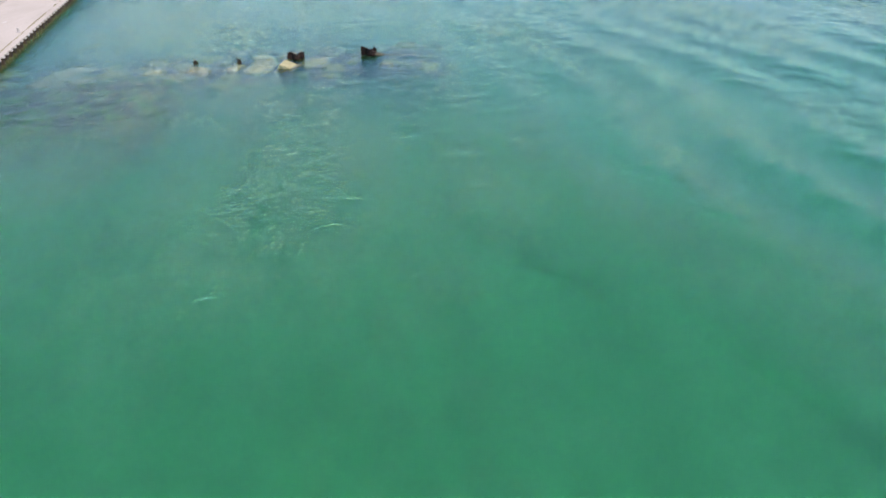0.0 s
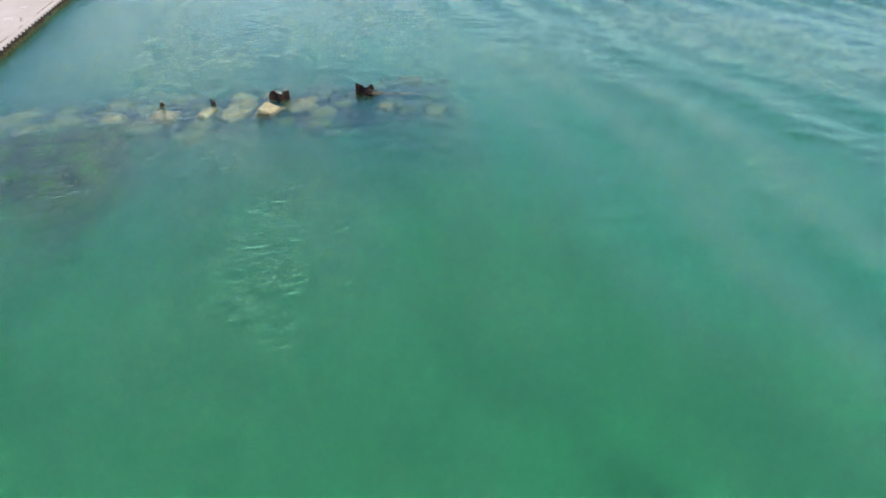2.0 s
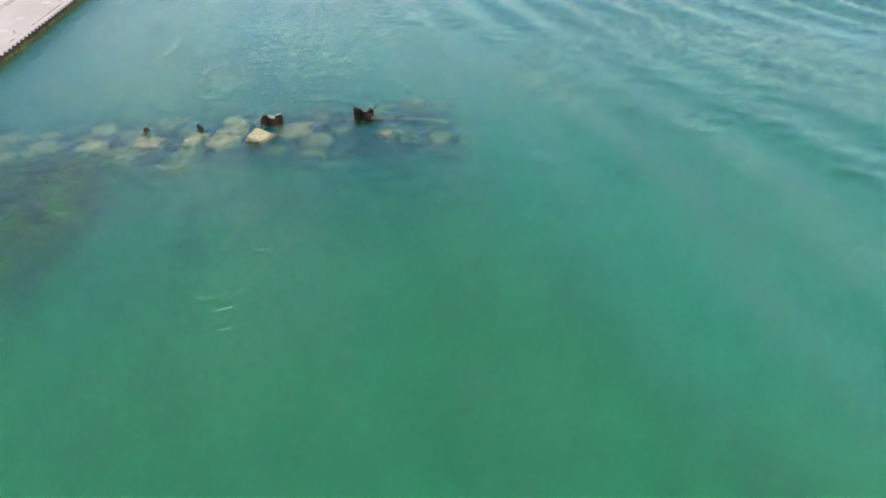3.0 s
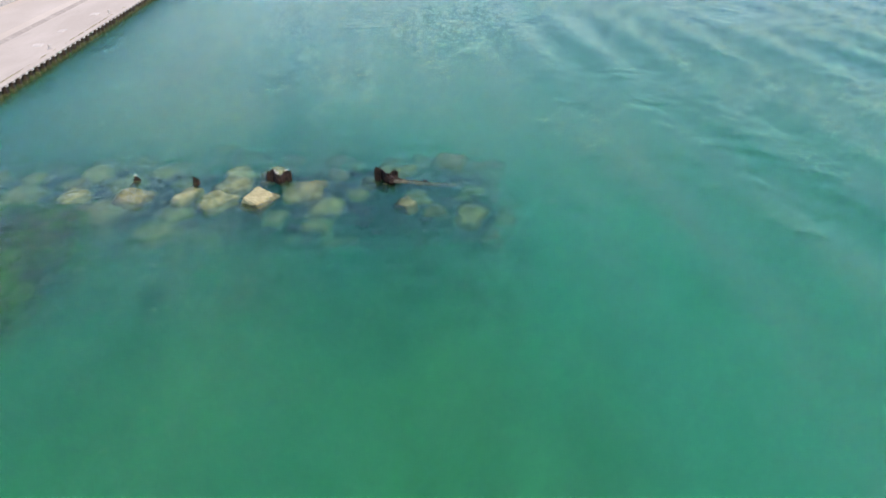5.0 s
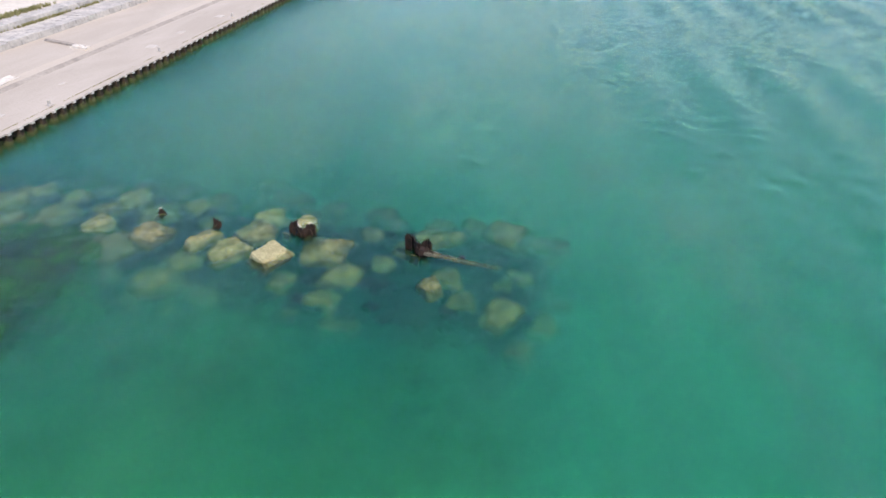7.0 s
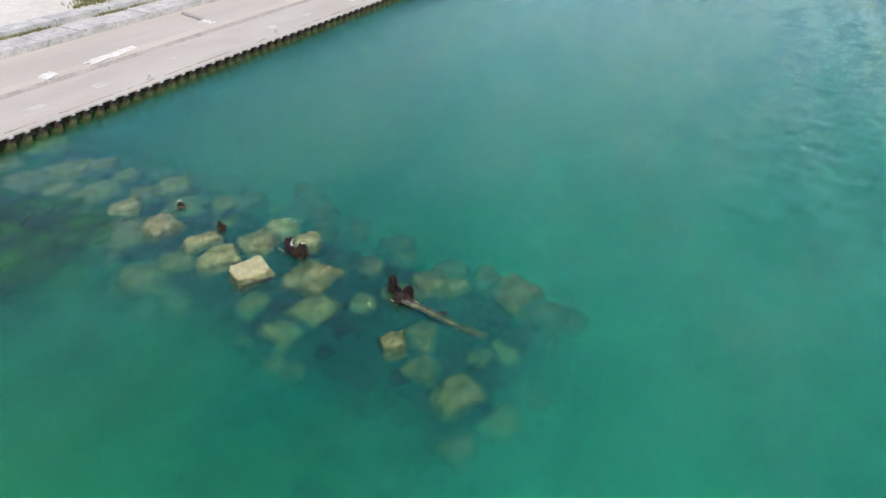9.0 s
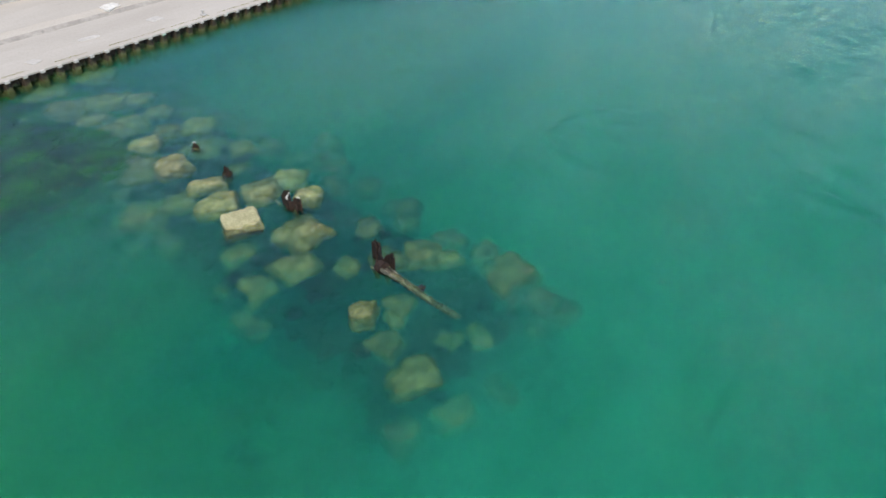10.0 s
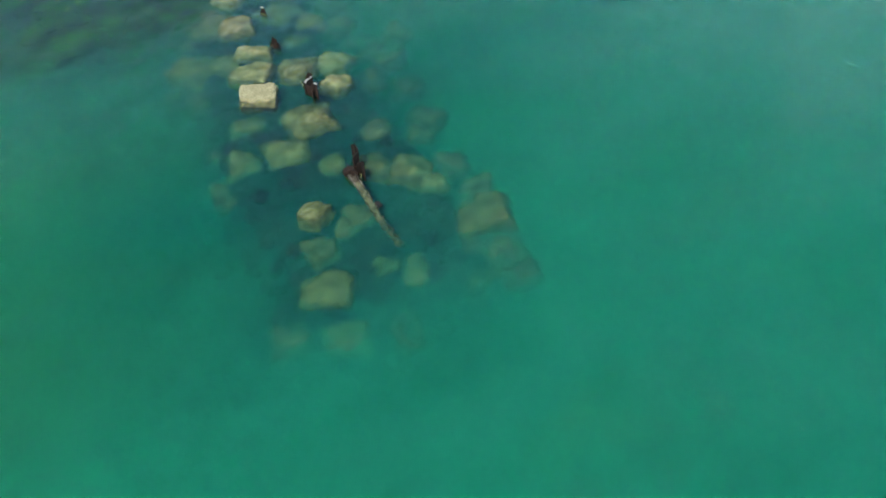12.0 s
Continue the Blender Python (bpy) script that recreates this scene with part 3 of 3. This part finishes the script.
profile("upper_deck", [(-24.4, 1.204), (-24.4, -3.5), (-28.8, -3.5), (-28.8, 1.5)], Y0, Y1, concrete, deck)
profile("land", [(-33.2, 2.4), (-33.2, -3.5), (-900, -3.5), (-900, 2.4)], -900, 900, sand, deck, "pale sand and concrete behind the quay")
for base_x, back_x, low, high, long, name, seed in ((-28.8, -31.5, 1.0, 1.98, 3.05, "parapet_block", 1), (-31.5, -33.2, 1.0, 2.42, 4.6, "rear_kerb", 2)):
    rng = random.Random(seed)
    y = -12.0
    while y < 75:
        gap = 0.014
        bm = bmesh.new()
        dz, dx = rng.uniform(-0.03, 0.03), rng.uniform(-0.04, 0.04)
        box(bm, back_x + 0.02, base_x + dx, y + gap / 2, y + long - gap / 2, low, high + dz)
        bmesh.ops.bevel(bm, geom=[e for e in bm.edges], offset=0.035, segments=2, affect="EDGES")
        part(name, bm, concrete_old, deck)
        y += long

PITCH, PHASE = 0.914, 2.87
PILE_STEEL = pile_material()


def pile_mesh(name, bottom, top):
    """One bay of the sheet piling: an outward pan between two inward ones."""
    h = PITCH / 2
    pts = [(-0.32, -h), (-0.32, -0.25), (0.05, -0.15), (0.05, 0.15), (-0.32, 0.25), (-0.32, h)]
    bm = bmesh.new()
    rows = [[bm.verts.new((x + k, y, z)) for x, y in pts] for k, z in ((0, bottom), (0, top), (-0.03, top), (-0.03, bottom))]
    for r, s in zip(rows, rows[1:] + rows[:1]):
        for k in range(len(pts) - 1):
            bm.faces.new((r[k], r[k + 1], s[k + 1], s[k]))
    bmesh.ops.recalc_face_normals(bm, faces=bm.faces[:])
    return mesh_of(name, bm, PILE_STEEL)


def plug_mesh():
    bm = bmesh.new()
    low = [bm.verts.new(p) for p in ((0.023, -0.12, 0.66), (0.16, -0.11, 0.66), (0.16, 0.11, 0.66), (0.023, 0.12, 0.66))]
    high = [bm.verts.new((v.co.x - 0.0, v.co.y, 0.786)) for v in low]
    for k in range(4):
        bm.faces.new((low[k], low[(k + 1) % 4], high[(k + 1) % 4], high[k]))
    bm.faces.new(high)
    bm.faces.new(low[::-1])
    bmesh.ops.recalc_face_normals(bm, faces=bm.faces[:])
    return mesh_of("plug", bm, concrete_pale)


wall = tagged(new("sheet_pile_wall"), "dark rusty corrugated steel sheet piling along the quay", "sheet piling", kind="structure")
wall.location = (EDGE - 0.02, 0, 0)
bay, plug = pile_mesh("sheet_pile", -5.0, 0.69), plug_mesh()
for k in range(-16, 72):
    for name, me in (("sheet_pile", bay), ("concrete_plug", plug)):
        ob = new(name, me)
        ob.parent = wall
        ob.location = (0, PHASE + k * PITCH, 0)


def patch(x, y, wide, deep, turn, seed, material=concrete_pale, thick=0.02, base=0.8, name="concrete_patch", label="pale repair patch in the quay deck"):
    """A flat uneven patch let into the deck."""
    rng = random.Random(seed)
    bm = bmesh.new()
    ring = []
    for k in range(20):
        a = 2 * math.pi * k / 20
        r = 1 / max(abs(math.cos(a)), abs(math.sin(a))) ** 0.97 * rng.uniform(0.93, 1.03)
        ring.append((r * math.cos(a) * wide / 2, r * math.sin(a) * deep / 2))
    low = [bm.verts.new((*p, -0.05)) for p in ring]
    high = [bm.verts.new((p[0] * 0.97, p[1] * 0.97, thick)) for p in ring]
    bm.faces.new(high)
    for k in range(20):
        bm.faces.new((low[k], low[(k + 1) % 20], high[(k + 1) % 20], high[k]))
    bmesh.ops.recalc_face_normals(bm, faces=bm.faces[:])
    ob = new(name, mesh_of(name, bm, material))
    ob.matrix_world = pose(x, y, base + 0.016 * (EDGE - x), 0, 0, turn)
    return tagged(ob, label, "deck patch")


patch(-20.75, 10.3, 0.85, 0.95, 12, 1)
patch(-20.75, 5.95, 0.55, 1.25, -8, 2)
patch(-19.7, 2.2, 0.75, 0.7, 20, 3)
patch(-20.6, 26.5, 0.8, 1.0, 10, 4)
patch(-20.7, 31.3, 0.6, 1.1, 0, 5)
patch(-21.1, 16.6, 0.35, 0.6, 0, 6)
patch(-20.4, 37.8, 0.8, 1.1, 0, 7)


def rubble_slab(x, y, wide, deep, turn, z, lean, seed, label, material=slab_white):
    """A thick broken slab of concrete."""
    bm = bmesh.new()
    bmesh.ops.create_cube(bm, size=2.0)
    bmesh.ops.subdivide_edges(bm, edges=bm.edges[:], cuts=5, use_grid_fill=True)
    off = Vector((seed * 7.1, seed * 3.3, 0))
    for v in bm.verts:
        edge = 1 + 0.38 * noise.fractal(Vector((v.co.x * 2.2, v.co.y * 2.2, 0)) + off, 1.0, 2.0, 5)
        v.co = Vector((v.co.x * wide / 2 * edge, v.co.y * deep / 2 * edge, v.co.z * 0.11 + 0.05 * noise.noise(v.co * 3 + off)))
    ob = new("broken_slab", mesh_of("broken_slab", bm, material))
    ob.matrix_world = pose(x, y, z, lean[0], lean[1], turn)
    return tagged(ob, label, "concrete slab", "broken slabs")


rubble_slab(-24.2, 9.4, 0.62, 1.2, 15, 1.10, (0, 14), 1, "broken white concrete slab lying on the sloping strip")
rubble_slab(-24.3, 14.2, 0.58, 4.2, 4, 1.12, (0, 14), 2, "long broken white concrete slab along the sloping strip")
# a fallen slab's dark edge: its shadow line made as a grey strip
rubble_slab(-26.2, 24.1, 3.4, 0.34, -6, 1.36, (0, 4), 3, "long grey strip across the upper deck for a fallen slab's edge and shadow line", concrete_grey)
rubble_slab(-24.75, 23.75, 1.1, 0.62, 8, 1.27, (0, 6), 4, "short white broken slab at the end of the grey strip")


def mooring_post(x, y):
    base = new("mooring_post")
    base.matrix_world = pose(x, y, 0.81, 0, 0, 10)
    bm = bmesh.new()
    box(bm, -0.16, 0.16, -0.16, 0.16, 0.0, 0.05)
    part("base_plate", bm, concrete_old, base)
    bm = bmesh.new()
    bmesh.ops.create_cone(bm, cap_ends=True, segments=16, radius1=0.09, radius2=0.08, depth=0.26, matrix=Matrix.Translation((0, 0, 0.17)))
    part("shaft", bm, concrete_old, base)
    bm = bmesh.new()
    bmesh.ops.create_cone(bm, cap_ends=True, segments=16, radius1=0.12, radius2=0.10, depth=0.07, matrix=Matrix.Translation((0, 0, 0.32)))
    part("cap", bm, concrete_pale, base, "pale weathered cap")
    return tagged(base, "short weathered mooring post near the quay edge", "mooring post", "mooring posts")


for place in ((-19.1, 12.75), (-19.25, 25.4), (-19.2, 38.0)):
    mooring_post(*place)


def tufts(name, count, seed, spot, size, label):
    """Small clumps of blades in one mesh."""
    rng = np.random.RandomState(seed)
    verts, faces = [], []
    for k in range(count):
        x, y, z = spot(rng)
        for b in range(7):
            a, h = rng.rand() * 6.28, size * rng.uniform(0.5, 1.2)
            w, out = 0.12 * size, size * rng.uniform(0.1, 0.6)
            n = len(verts)
            c, s = math.cos(a), math.sin(a)
            verts += [(x - s * w, y + c * w, z), (x + s * w, y - c * w, z), (x + c * out, y + s * out, z + h)]
            faces.append((n, n + 1, n + 2))
    me = bpy.data.meshes.new(name)
    me.from_pydata(verts, [], faces)
    me.materials.append(weed)
    return tagged(new(name, me), label, "weeds", kind="stuff")


def clustered(rng, lo, hi, scale):
    while True:
        y = rng.uniform(lo, hi)
        if noise.noise(Vector((y * scale, 3.7, 0))) + rng.uniform(-0.2, 0.2) > 0.0:
            return y


tufts("weed_strip", 1700, 51, lambda r: (-31.42 + r.randn() * 0.10, clustered(r, -10, 60, 0.25), 1.96), 0.22, "yellow-green weeds in the joint behind the parapet")
tufts("weed_strip", 2600, 52, lambda r: (-33.5 + r.randn() * 0.26, clustered(r, -10, 60, 0.12), 2.40), 0.30, "brownish green weeds along the rear kerb")
tufts("shrub", 170, 53, lambda r: (-34.2 + r.randn() * 0.4, 20.6 + r.randn() * 0.7, 2.40 + abs(r.randn()) * 0.25), 0.26, "low olive shrub behind the rear kerb")
tufts("edge_weeds", 1500, 54, lambda r: (EDGE - 0.43 + r.randn() * 0.03, clustered(r, -10, 60, 0.8), 0.79), 0.07, "tiny dark weeds in the coping joint")

# the quay as a whole settles to half a metre above the water
for ob in list(scene.objects):
    if ob not in earlier and ob.parent is None:
        ob.location = ob.location + Vector((-0.55, 0.49, -0.23))
